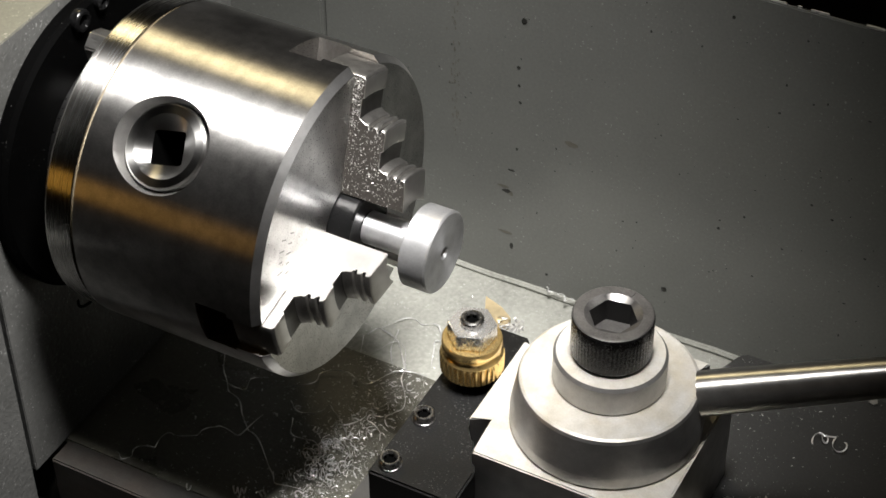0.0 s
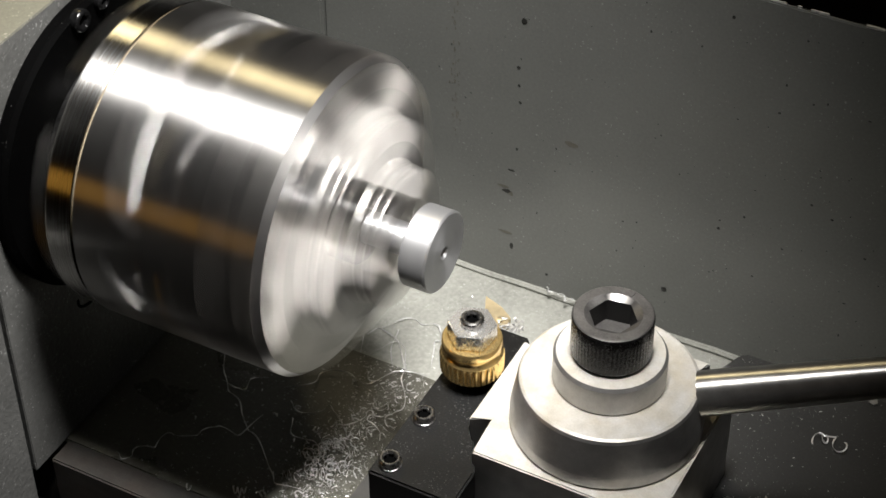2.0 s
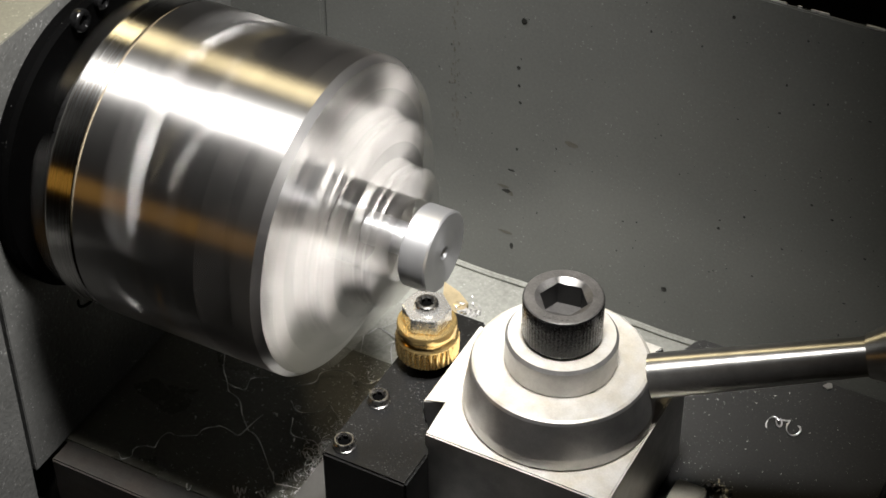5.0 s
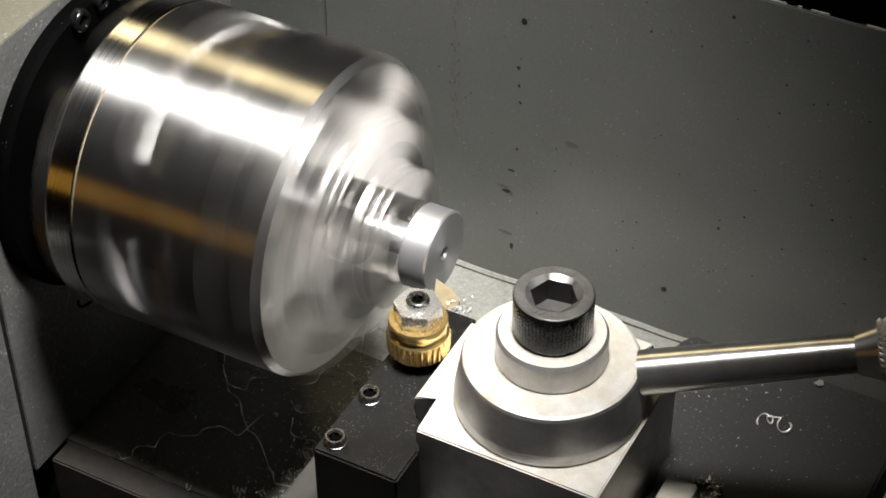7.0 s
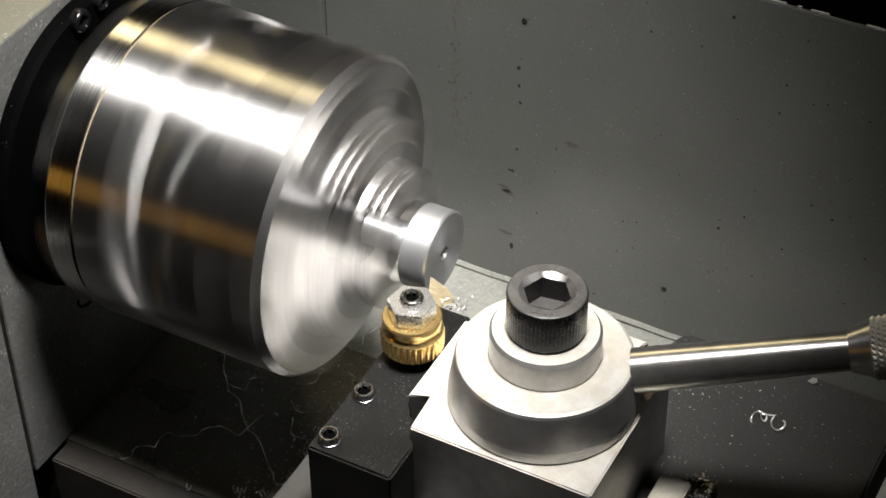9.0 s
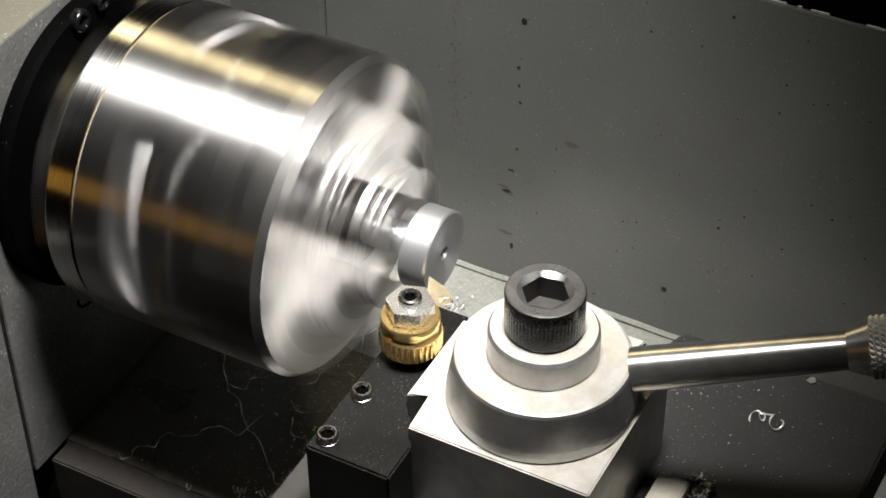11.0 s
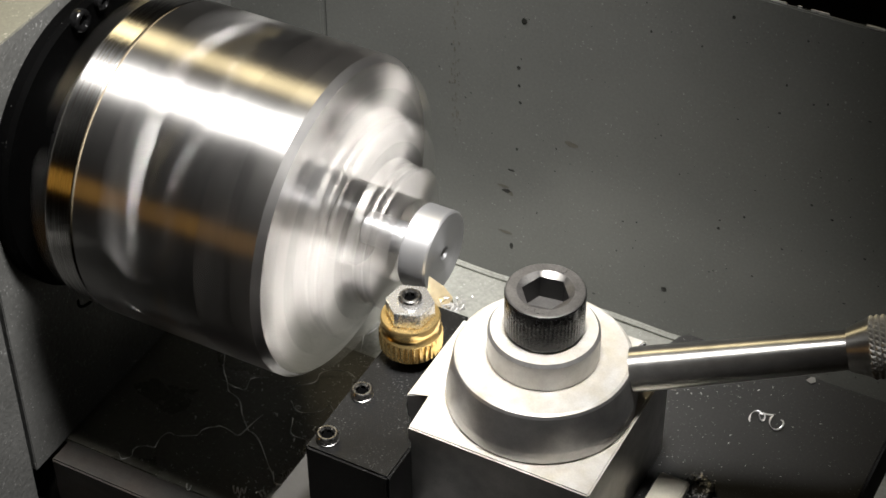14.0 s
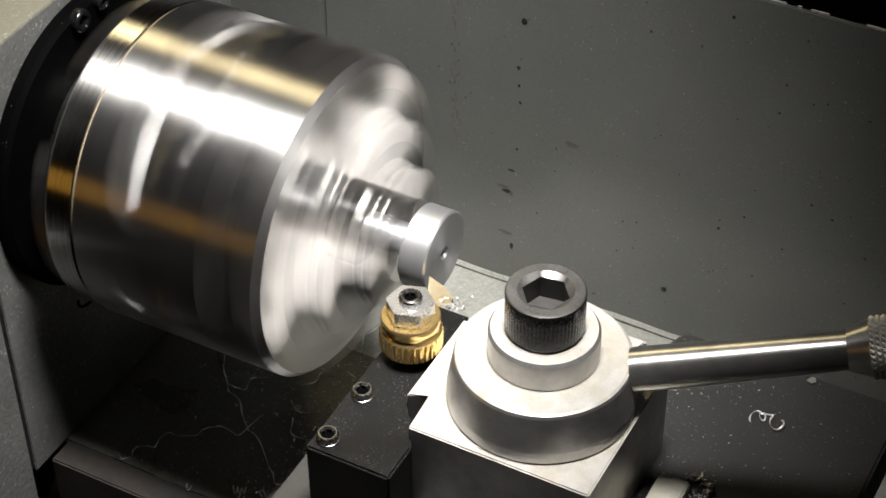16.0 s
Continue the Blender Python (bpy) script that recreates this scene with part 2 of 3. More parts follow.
def carve(ob, cutters):
    """Cuts the given meshes out of ob for good."""
    for bm in cutters:
        me = bpy.data.meshes.new("cut")
        bmesh.ops.recalc_face_normals(bm, faces=bm.faces)
        bm.to_mesh(me)
        bm.free()
        c = new("cut", me)
        mod = ob.modifiers.new("cut", "BOOLEAN")
        mod.operation, mod.object, mod.solver = "DIFFERENCE", c, "EXACT"
        bpy.context.view_layer.update()
        done = bpy.data.meshes.new_from_object(ob.evaluated_get(bpy.context.evaluated_depsgraph_get()))
        ob.modifiers.clear()
        mats = list(ob.data.materials)
        ob.data = done
        done.materials.clear()
        for mt in mats:
            done.materials.append(mt)
        bpy.data.objects.remove(c)
    sharp_smooth(ob.data, 0.5)


def by_face(ob, material, choose):
    """Gives the faces that choose(normal, centre) picks a second finish."""
    me = ob.data
    me.materials.append(material)
    k = len(me.materials) - 1
    for f in me.polygons:
        if choose(f.normal, f.center):
            f.material_index = k
    return ob


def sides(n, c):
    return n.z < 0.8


def about_x(degrees):
    return Matrix.Rotation(radians(degrees), 4, "X")


def radial(degrees):
    """A frame whose z points outwards from the spindle axis at that angle, and whose x stays along the spindle."""
    return about_x(degrees - 90)


# ---- the setting ----
BED_Z, TRAY_Z, WALL_Y, HEAD_X = -0.106, -0.122, 0.12, -0.092


def setting():
    guard = tagged(part("wall_back", box(-0.080, 0.60, WALL_Y, WALL_Y + 0.0014, TRAY_Z - 0.01, 0.0318, 0.0004), GUARD),
                   "grey painted sheet metal splash guard with oil spots", "splash guard", kind="structure")
    side = tagged(part("wall_left_panel", box(-0.40, -0.0805, WALL_Y - 0.002, WALL_Y + 0.003, TRAY_Z - 0.01, 0.0318, 0.0006), GUARD),
                  "grey painted sheet metal panel beside the guard", "splash guard", kind="structure")
    rnd = random.Random(5)
    bm = bmesh.new()
    x = -0.05
    while x < 0.5:
        w = rnd.uniform(0.001, 0.006)
        if rnd.random() < 0.72:
            t = rnd.uniform(0.0003, 0.0010)
            bmesh.ops.create_cube(bm, size=1, matrix=Matrix.Translation((x + w / 2, WALL_Y + 0.0006, 0.0318 + t / 2)) @ Matrix.Diagonal((w, rnd.uniform(0.0005, 0.0011), t, 1)))
        x += w + rnd.uniform(0.0005, 0.004)
    tagged(part("trim_guard_edge", bm, CHIPPED, smooth=False), "chipped pale paint along the guard's top edge", "trim", kind="structure")
    tagged(part("floor_tray", box(-0.40, 0.60, 0.0465, WALL_Y, TRAY_Z - 0.004, TRAY_Z, 0.0), TRAY), "pale grey chip tray with bits of swarf", "chip tray", kind="structure")
    # weld bead where tray and guard meet
    bm = tube([(-0.30 + 0.01 * i, WALL_Y - 0.0006, TRAY_Z + 0.0012 + 0.0003 * math.sin(i * 1.7)) for i in range(80)], 0.0013, 6)
    tagged(part("trim_tray_seam", bm, TRAY), "pale sealed seam between tray and guard", "trim", kind="structure")


def bed():
    b = thing("lathe_bed", label="dark oily cast iron lathe bed strewn with swarf", category="lathe bed")
    part("rear_way", box(-0.40, 0.60, -0.0368, 0.0465, BED_Z - 0.05, BED_Z, 0.0008), BED, b)
    part("front_way", prism([(-0.0915, -0.047), (0.60, -0.047), (0.60, -0.0370), (-0.0915, -0.0370)], BED_Z - 0.05, BED_Z + 0.0010, 0.0006), WAY, b, "worn brown steel front way")
    part("apron", box(-0.40, 0.60, -0.075, -0.0474, BED_Z - 0.06, BED_Z - 0.02, 0.001), DUSTY, b)


def headstock():
    h = thing("headstock", label="grey speckled painted cast headstock behind the chuck", category="headstock")
    by_face(part("casting", box(-0.40, HEAD_X, -0.0537, 0.080, BED_Z + 0.0016, 0.054, 0.0003), GREY, h), OLIVE, lambda n, c: n.z > 0.9)
    # set-back strip, coloured black for the shade in the gap under the casting
    part("foot", box(-0.40, HEAD_X - 0.004, -0.0500, 0.0460, BED_Z - 0.004, BED_Z + 0.0016, 0.0), CHIP_AND_SHADE, h)
    part("front_cover", box(-0.40, HEAD_X, -0.085, -0.0556, BED_Z - 0.05, -0.022, 0.0002), GREY, h)
    part("bearing_cover", turned([(0.02, -0.094), (0.0475, -0.094), (0.0495, -0.0925), (0.0495, -0.0885), (0.0480, -0.0872), (0.0300, -0.0868), (0.020, -0.0868)], 96, "x"), DUSTY, h, "round black bearing cover with dust")
    for y, z in ((-0.0045, 0.0464), (0.0060, 0.0470)):
        bm = socket_head(0.0037 if y < 0 else 0.0026, 0.0, 0.0030, 0.0034 if y < 0 else 0.0024, 0.0026, 48, 0.3, None, 0.0005)
        bm.transform(Matrix.Translation((-0.0878, y, z)) @ Matrix.Rotation(radians(90), 4, "Y"))
        part("cover_screw", bm, OILY, h, "oily black socket screw")
    part("spindle_nose", turned([(0.0, -0.090), (0.030, -0.090), (0.030, -0.0765), (0.0, -0.0765)], 64, "x"), SCREW, h)


# ---- the chuck, in its own space: spindle along x, face at x = 0 ----
def jaw_mesh():
    prof = [(-0.012, 0.0108), (0.0206, 0.0108), (0.0208, 0.0112), (0.0200, 0.0196), (0.0197, 0.0205), (0.0185, 0.0207), (0.0182, 0.0195), (0.0172, 0.0195),
            (0.0169, 0.0206), (0.0157, 0.0208), (0.0154, 0.0196), (0.0144, 0.0196), (0.0141, 0.0208), (0.0127, 0.0211), (0.0112, 0.0216), (0.0112, 0.0268), (0.0119, 0.0272),
            (0.0119, 0.0322), (0.0116, 0.0332), (0.0105, 0.0336), (0.0102, 0.0323), (0.0092, 0.0323), (0.0089, 0.0334), (0.0077, 0.0337), (0.0074, 0.0325), (0.0064, 0.0325),
            (0.0061, 0.0337), (0.0047, 0.0340), (0.0030, 0.0350), (0.0030, 0.0408), (0.0037, 0.0412), (0.0036, 0.0466), (0.0028, 0.0476), (-0.010, 0.0480)]
    bm = bmesh.new()
    half, slices = 0.0065, 9
    rows = []
    for i in range(slices):
        s = -half + 2 * half * i / (slices - 1)
        rows.append([bm.verts.new((x, s, math.sqrt(r * r + half * half - s * s))) for x, r in prof])
    n = len(prof)
    for a, b in zip(rows, rows[1:]):
        for k in range(n):
            bm.faces.new((a[k], a[(k + 1) % n], b[(k + 1) % n], b[k]))
    bm.faces.new(rows[0])
    bm.faces.new(rows[-1][::-1])
    bmesh.ops.recalc_face_normals(bm, faces=bm.faces)
    sharp = [e for e in bm.edges if len(e.link_faces) == 2 and e.calc_face_angle() > 0.5]
    bmesh.ops.bevel(bm, geom=sharp, offset=0.00016, segments=1, affect="EDGES", clamp_overlap=True)
    return bm


def chuck():
    c = thing("lathe_chuck", label="polished steel three-jaw lathe chuck turning on the spindle", category="chuck")
    body = part("body", turned([(0.0, -0.0628), (0.0496, -0.0628), (0.0500, -0.0625), (0.0500, -0.0022), (0.0480, 0.0), (0.0, 0.0)], 192, "x"), STEEL, c)
    cuts = []
    for k in range(3):
        slot = prism([(-0.021, -0.0088), (-0.0105, -0.0088), (-0.0105, -0.0072), (0.004, -0.0072), (0.004, 0.0072), (-0.0105, 0.0072), (-0.0105, 0.0088), (-0.021, 0.0088)], 0.034, 0.060)
        slot.transform(radial(72 + 120 * k))
        cuts.append(slot)
        hole = turned([(0.0, 0.0290), (0.0074, 0.0290), (0.0074, 0.0440), (0.0128, 0.0440), (0.0150, 0.0495), (0.0150, 0.060), (0.0, 0.060)], 64)
        hole.transform(radial(132 + 120 * k) @ Matrix.Translation((-0.0393, 0, 0)))
        cuts.append(hole)
    cuts.append(turned([(0.0, -0.04), (0.0128, -0.04), (0.0128, 0.01), (0.0, 0.01)], 64, "x"))
    carve(body, cuts)
    by_face(body, MIRROR, lambda n, c: n.x > 0.9)
    by_face(body, FACE, lambda n, c: 0.5 < n.x <= 0.9)
    by_face(body, BORE_SHADE, lambda n, c: n.x < 0.5 and (math.hypot(c.y, c.z) < 0.0488 or (n.y * c.y + n.z * c.z) / math.hypot(c.y, c.z) < 0.97))
    by_face(body, SLOT, lambda n, c: n.x < 0.5 and c.x > -0.0225 and 0.0335 < math.hypot(c.y, c.z) < 0.0505 and (n.y * c.y + n.z * c.z) / math.hypot(c.y, c.z) < 0.97)
    by_face(body, COUNTERBORE, lambda n, c: -0.056 < c.x < -0.0225 and 0.0438 < math.hypot(c.y, c.z) < 0.0505 and (n.y * c.y + n.z * c.z) / math.hypot(c.y, c.z) < 0.9)
    part("back_ring", turned([(0.020, -0.0733), (0.0487, -0.0733), (0.0494, -0.0727), (0.0496, -0.0722), (0.0496, -0.0640), (0.0493, -0.0637), (0.020, -0.0636)], 192, "x"), RING, c, "brushed steel back ring", sharp=0.2)
    part("groove", turned([(0.02, -0.0640), (0.0486, -0.0640), (0.0490, -0.0634), (0.0486, -0.0624), (0.02, -0.0624)], 128, "x"), GROOVE, c, "dust-filled groove")
    part("back_plate", turned([(0.0, -0.0785), (0.036, -0.0785), (0.038, -0.0775), (0.038, -0.0733), (0.0, -0.0733)], 96, "x"), OXIDE, c)
    for k in range(3):
        j = part("jaw", jaw_mesh(), JAW, c, "stepped hardened steel jaw with swarf dust")
        j.data.transform(radial(72 + 120 * k))
        out = radial(72 + 120 * k).to_3x3() @ Vector((0, 0, 1))
        by_face(j, STEPS, lambda n, c: n.dot(out) > 0.6)
        # the scroll grooves of the steps are darker
        by_face(j, SCREW, lambda n, c: n.dot(out) > 0.6 and (c.dot(out) < 0.0199 or 0.0300 < c.dot(out) < 0.0328))
        # the sunken bands across the treads are darker
        by_face(j, RECESS, lambda n, c: n.x > 0.8 and (0.0212 < c.dot(out) < 0.0269 or 0.0346 < c.dot(out) < 0.0410))
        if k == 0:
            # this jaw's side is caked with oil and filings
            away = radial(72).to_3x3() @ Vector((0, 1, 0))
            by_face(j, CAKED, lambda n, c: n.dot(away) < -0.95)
        m = radial(132 + 120 * k) @ Matrix.Translation((-0.0393, 0, 0))
        bm = turned([(0.0126, 0.0442), (0.0126, 0.0468), (0.0120, 0.0474), (0.0096, 0.0474), (0.0092, 0.0471), (0.0081, 0.0462)], 64)
        inner = sorted((v for v in bm.verts if v.co.xy.length < 0.0082), key=lambda v: math.atan2(v.co.y, v.co.x))
        top, low = [], []
        for v in inner:
            a = math.atan2(v.co.y, v.co.x)
            s = (a - 1.0) % (math.pi / 2) - math.pi / 4
            q = min(0.0050 / math.cos(s), 0.0066)
            top.append(bm.verts.new((q * math.cos(a), q * math.sin(a), 0.0450)))
            low.append(bm.verts.new((q * math.cos(a), q * math.sin(a), 0.0300)))
        for i in range(len(inner)):
            h = (i + 1) % len(inner)
            bm.faces.new((inner[i], inner[h], top[h], top[i]))
        walls = bmesh.new()
        ups = [walls.verts.new(v.co) for v in top]
        downs = [walls.verts.new(v.co) for v in low]
        for i in range(len(ups)):
            h = (i + 1) % len(ups)
            walls.faces.new((ups[i], ups[h], downs[h], downs[i]))
        walls.faces.new(downs)
        for v in low:
            bm.verts.remove(v)
        pinion = part("key_socket", bm, PINION, c, "turned steel key socket with a square hole", sharp=0.35)
        pinion.matrix_basis = m
        # hole walls coloured black for the shade down inside
        part("square_hole", walls, CHIP_AND_SHADE, pinion)
        bm = prism(hexagon(0.0092, math.pi / 6), -0.0806, -0.0735, 0.0005)
        bm.transform(Matrix.Rotation(radians(90), 4, "Y"))
        co = [v.co.x for v in bm.verts]
        mid = (max(co) + min(co)) / 2
        bm.transform(Matrix.Translation((-0.0765 - mid, 0, 0)))
        bm.transform(about_x(100 + 120 * k) @ Matrix.Translation((0, 0.0425, 0)))
        part("mounting_bolt", bm, BOLT, c, "hexagonal steel mounting bolt")
    # worn stamped marks on the face, unreadable
    bm = bmesh.new()
    rnd = random.Random(3)
    for i in range(9):
        a = radians(150 + i * 2.6)
        r = 0.034 + 0.004 * (i % 2)
        bmesh.ops.create_cube(bm, size=1, matrix=Matrix.Translation((0.0, r * math.cos(a), r * math.sin(a))) @ about_x(math.degrees(a)) @ Matrix.Diagonal((0.0002, rnd.uniform(0.0015, 0.003), 0.0004, 1)))
    part("stamped_marks", bm, SCREW, c, smooth=False)
    # swarf dust stuck to face and jaws
    bm = bmesh.new()
    for i in range(260):
        a = radians(rnd.gauss(108, 22))
        r = rnd.uniform(0.014, 0.046)
        flake(bm, Vector((0.0002, r * math.cos(a), r * math.sin(a))), Vector((1, 0, 0)), rnd.uniform(0.00004, 0.00012), rnd)
    m = radial(72)
    for i in range(600):
        z = rnd.uniform(0.011, 0.047)
        top = 0.0205 if z < 0.0195 else 0.0118 if z < 0.032 else 0.0035
        x = rnd.uniform(0.0, top - 0.0005)
        flake(bm, m @ Vector((x, -0.00655, z)), m.to_3x3() @ Vector((0, -1, 0)), rnd.uniform(0.00005, 0.00017), rnd)
    tagged(part("swarf_dust", bm, DUST, c, smooth=False), kind="stuff")
    return c


def flake(bm, p, normal, size, rnd):
    """One tiny curled chip lying on a surface."""
    q = normal.to_track_quat("Z", "Y").to_matrix() @ Matrix.Rotation(rnd.uniform(0, 6.28), 3, "Z")
    l, w = size * rnd.uniform(0.8, 2.6), size * rnd.uniform(0.35, 0.8)
    vs = [bm.verts.new(p + q @ Vector(v)) for v in ((-l, -w, 0), (l, -w, size * rnd.uniform(0, 0.8)), (l * 0.8, w, size * rnd.uniform(0.2, 1.0)), (-l * 0.7, w, size * 0.3))]
    t = bm.verts.new(p + q @ Vector((0, 0, size * rnd.uniform(0.5, 1.1))))
    for i in range(4):
        bm.faces.new((vs[i], vs[(i + 1) % 4], t))


def workpiece():
    w = thing("workpiece", label="turned aluminium disc on a thin neck held in the chuck", category="workpiece")
    part("disc", turned([(0.0, 0.0238), (0.0122, 0.0238), (0.0127, 0.0243), (0.0127, 0.0321), (0.0122, 0.0326), (0.0022, 0.0326), (0.0014, 0.0318), (0.0009, 0.0308), (0.0009, 0.0290), (0.0, 0.0290)], 128, "x"), ALU, w)
    part("neck", turned([(0.0, 0.006), (0.0050, 0.0074), (0.0050, 0.0240), (0.0, 0.0240)], 64, "x"), ALU, w)
    part("stock", turned([(0.0, -0.038), (0.0121, -0.038), (0.0121, 0.0066), (0.0115, 0.0072), (0.0, 0.0072)], 64, "x"), OILY, w, "dark unfinished bar gripped by the jaws")
    return w


# ---- the tool post and what rides with it, at the clip's first position ----
POST = Vector((0.1059, -0.0497, 0.0))


def tool_post():
    t = thing("tool_post", Matrix.Translation(POST), label="satin quick-change tool post with a black cap screw and lever", category="tool post")
    h = 0.0253
    left = [(-h, -0.0133), (-h - 0.0057, -0.0163), (-h - 0.0057, 0.0163), (-h, 0.0133)]
    back = [(-0.0133, h), (-0.0163, h + 0.0057), (0.0163, h + 0.0057), (0.0133, h)]
    outline = [(-h, -0.0262), (h, -0.0262), (h, h)] + back[::-1] + [(-h, h)] + left[::-1]
    by_face(part("block", prism(outline, -0.034, 0.012, 0.0004), SATIN, t), SIDE_SHADE, sides)
    by_face(part("cam_dome", turned([(0.0, 0.0121), (0.0244, 0.0121), (0.0247, 0.0126), (0.0247, 0.0160), (0.0246, 0.0168), (0.0230, 0.0262), (0.0226, 0.0270), (0.0219, 0.0274), (0.0, 0.0274)], 160), SATIN, t, sharp=0.1), SIDE_SHADE, sides)
    by_face(part("collar", turned([(0.0, 0.0275), (0.0141, 0.0275), (0.0143, 0.0278), (0.0143, 0.0352), (0.0136, 0.0361), (0.0, 0.0361)], 128), SATIN, t, "satin collar with a worn rim", sharp=0.1), SIDE_SHADE, sides)
    cap = part("cap_screw", socket_head(0.0102, 0.0361, 0.0486, 0.0106, 0.0075, 240, 0.15, 0.00006, 0.0004, 0.0010), OXIDE, t, "black oxide socket cap screw with a worn top", sharp=0.35)
    # worn grey top; the socket floor is paler too, for the light reaching it
    by_face(cap, WORN_LIT, lambda n, c: n.z > 0.55)
    # the shade on the socket's walls is put into their colour
    by_face(cap, SOCKET_SHADE, lambda n, c: abs(n.z) < 0.3 and c.xy.length < 0.0065)
    bm = bmesh.new()
    for a0 in (-1.35, 1.75):
        for i in range(5):
            a = a0 + (i - 2) * 0.17
            bmesh.ops.create_cube(bm, size=1, matrix=Matrix.Translation((0.0081 * math.cos(a), 0.0081 * math.sin(a), 0.0486)) @ Matrix.Rotation(a, 4, "Z") @ Matrix.Diagonal((0.0016, 0.0007 + 0.0003 * (i % 2), 0.0004, 1)))
    part("grade_marks", bm, WORN_LIT, cap, smooth=False)
    al, be = radians(20), radians(14.7)
    d = Vector((math.cos(al) * math.cos(be), math.sin(al) * math.cos(be), math.sin(be)))
    m = Matrix.Translation((0, 0, 0.0180)) @ d.to_track_quat("Z", "Y").to_matrix().to_4x4()
    bm = turned([(0.0, 0.0236), (0.0058, 0.0236), (0.0058, 0.030), (0.0050, 0.0776), (0.0, 0.0776)], 64)
    lever = part("lever", bm, ROD, t, "brushed steel lever rod")
    lever.matrix_basis = m
    bm = turned([(0.0, 0.0775), (0.0054, 0.0775), (0.0072, 0.0825), (0.0074, 0.0830)], 64)
    part("ferrule", bm, ROD, lever)
    bm = knurled(0.0076, 0.0830, 0.115)
    part("grip", bm, KNURL, lever, "diamond-knurled steel grip", smooth=False)
    return t


def knurled(r, z0, z1, n=34):
    """A grip covered with small raised pyramids in slanting rows."""
    bm = bmesh.new()
    rows = int((z1 - z0) / (2 * math.pi * r / n))
    grid = [[bm.verts.new((r * math.cos(2 * math.pi * (i + 0.5 * k) / n), r * math.sin(2 * math.pi * (i + 0.5 * k) / n), z0 + (z1 - z0) * k / rows)) for i in range(n)]
            for k in range(rows + 1)]
    for a, b in zip(grid, grid[1:]):
        for i in range(n):
            bm.faces.new((a[i], a[(i + 1) % n], b[(i + 1) % n], b[i]))
    bmesh.ops.recalc_face_normals(bm, faces=bm.faces)
    bmesh.ops.poke(bm, faces=bm.faces[:], offset=0.0005)
    bm.faces.new(grid[0])
    bm.faces.new(grid[-1])
    return bm


def tool_holder():
    o = Vector((0.0588, -0.0906, 0.0))
    t = thing("tool_holder", Matrix.Translation(o), label="black steel tool holder with set screws and a brass nut", category="tool holder")
    part("body", prism([(0.0, 0.0), (0.0243, 0.0), (0.0243, 0.012), (0.0188, 0.022), (0.0150, 0.025), (0.0150, 0.0625), (0.0, 0.0625)], -0.0145, 0.008, 0.0006), BLACK, t)
    for y in (0.0047, 0.0225):
        bm = socket_head(0.0029, 0.0082, 0.0106, 0.0032, 0.0016, 48, 0.3, chamfer=0.0004)
        bm.transform(Matrix.Translation((0.0040, y, 0)))
        # the socket's inner faces are blackened to stand for its shade
        screw = by_face(part("set_screw", bm, RIM, t, "worn hexagon socket set screw"), CHIP_AND_SHADE, lambda n, c: c.z < 0.01045 and math.hypot(c.x - 0.0040, c.y - y) < 0.0017)
        bm = turned([(0.0, 0.0074), (0.0030, 0.0074), (0.0026, 0.0078), (0.0030, 0.0082), (0.0030, 0.0085), (0.0026, 0.0087), (0.0, 0.0087)], 48)
        bm.transform(Matrix.Translation((0.0040, y, 0)))
        part("thread", bm, RIM, screw)
    n = Matrix.Translation((0.0077, 0.0425, 0))
    bm = turned([(0.0, 0.0081), (0.004, 0.0081), (0.004, 0.0125), (0.0, 0.0125)], 32)
    bm.transform(n)
    part("stud", bm, SCREW, t)
    bm = turned([(0.0, 0.0115), (0.0080, 0.0115), (0.0085, 0.0120), (0.0086, 0.0166), (0.0082, 0.0174)], 128, "z", lambda h: 0.0007 if 0.0118 < h < 0.017 else 0)
    bm.transform(n)
    nut = part("knurled_nut", bm, BRASS, t, "knurled brass height nut")
    bm = turned([(0.0083, 0.0172), (0.0083, 0.0174), (0.0079, 0.0179), (0.0075, 0.0185), (0.0075, 0.0191), (0.0078, 0.0195), (0.0080, 0.0200), (0.0080, 0.0216), (0.0077, 0.0221), (0.0, 0.0222)], 96)
    bm.transform(n)
    part("nut_collar", bm, BRASS, nut)
    bm = prism(hexagon(0.0115, 0.35), 0.0222, 0.0272, 0.0)
    bmesh.ops.bevel(bm, geom=bm.edges[:], offset=0.0003, segments=2, affect="EDGES")
    bm.transform(n)
    part("lock_nut", bm, ZINC, t, "bright hexagonal lock nut")
    bm = socket_head(0.0032, 0.0260, 0.0290, 0.0032, 0.0016, 48, 0.1, chamfer=0.0005)
    bm.transform(n)
    # shade inside the height screw's socket, put in as black
    by_face(part("height_screw", bm, RIM, t, sharp=0.3), CHIP_AND_SHADE, lambda n, c: c.z < 0.0288 and math.hypot(c.x - 0.0077, c.y - 0.0425) < 0.0017)
    return t


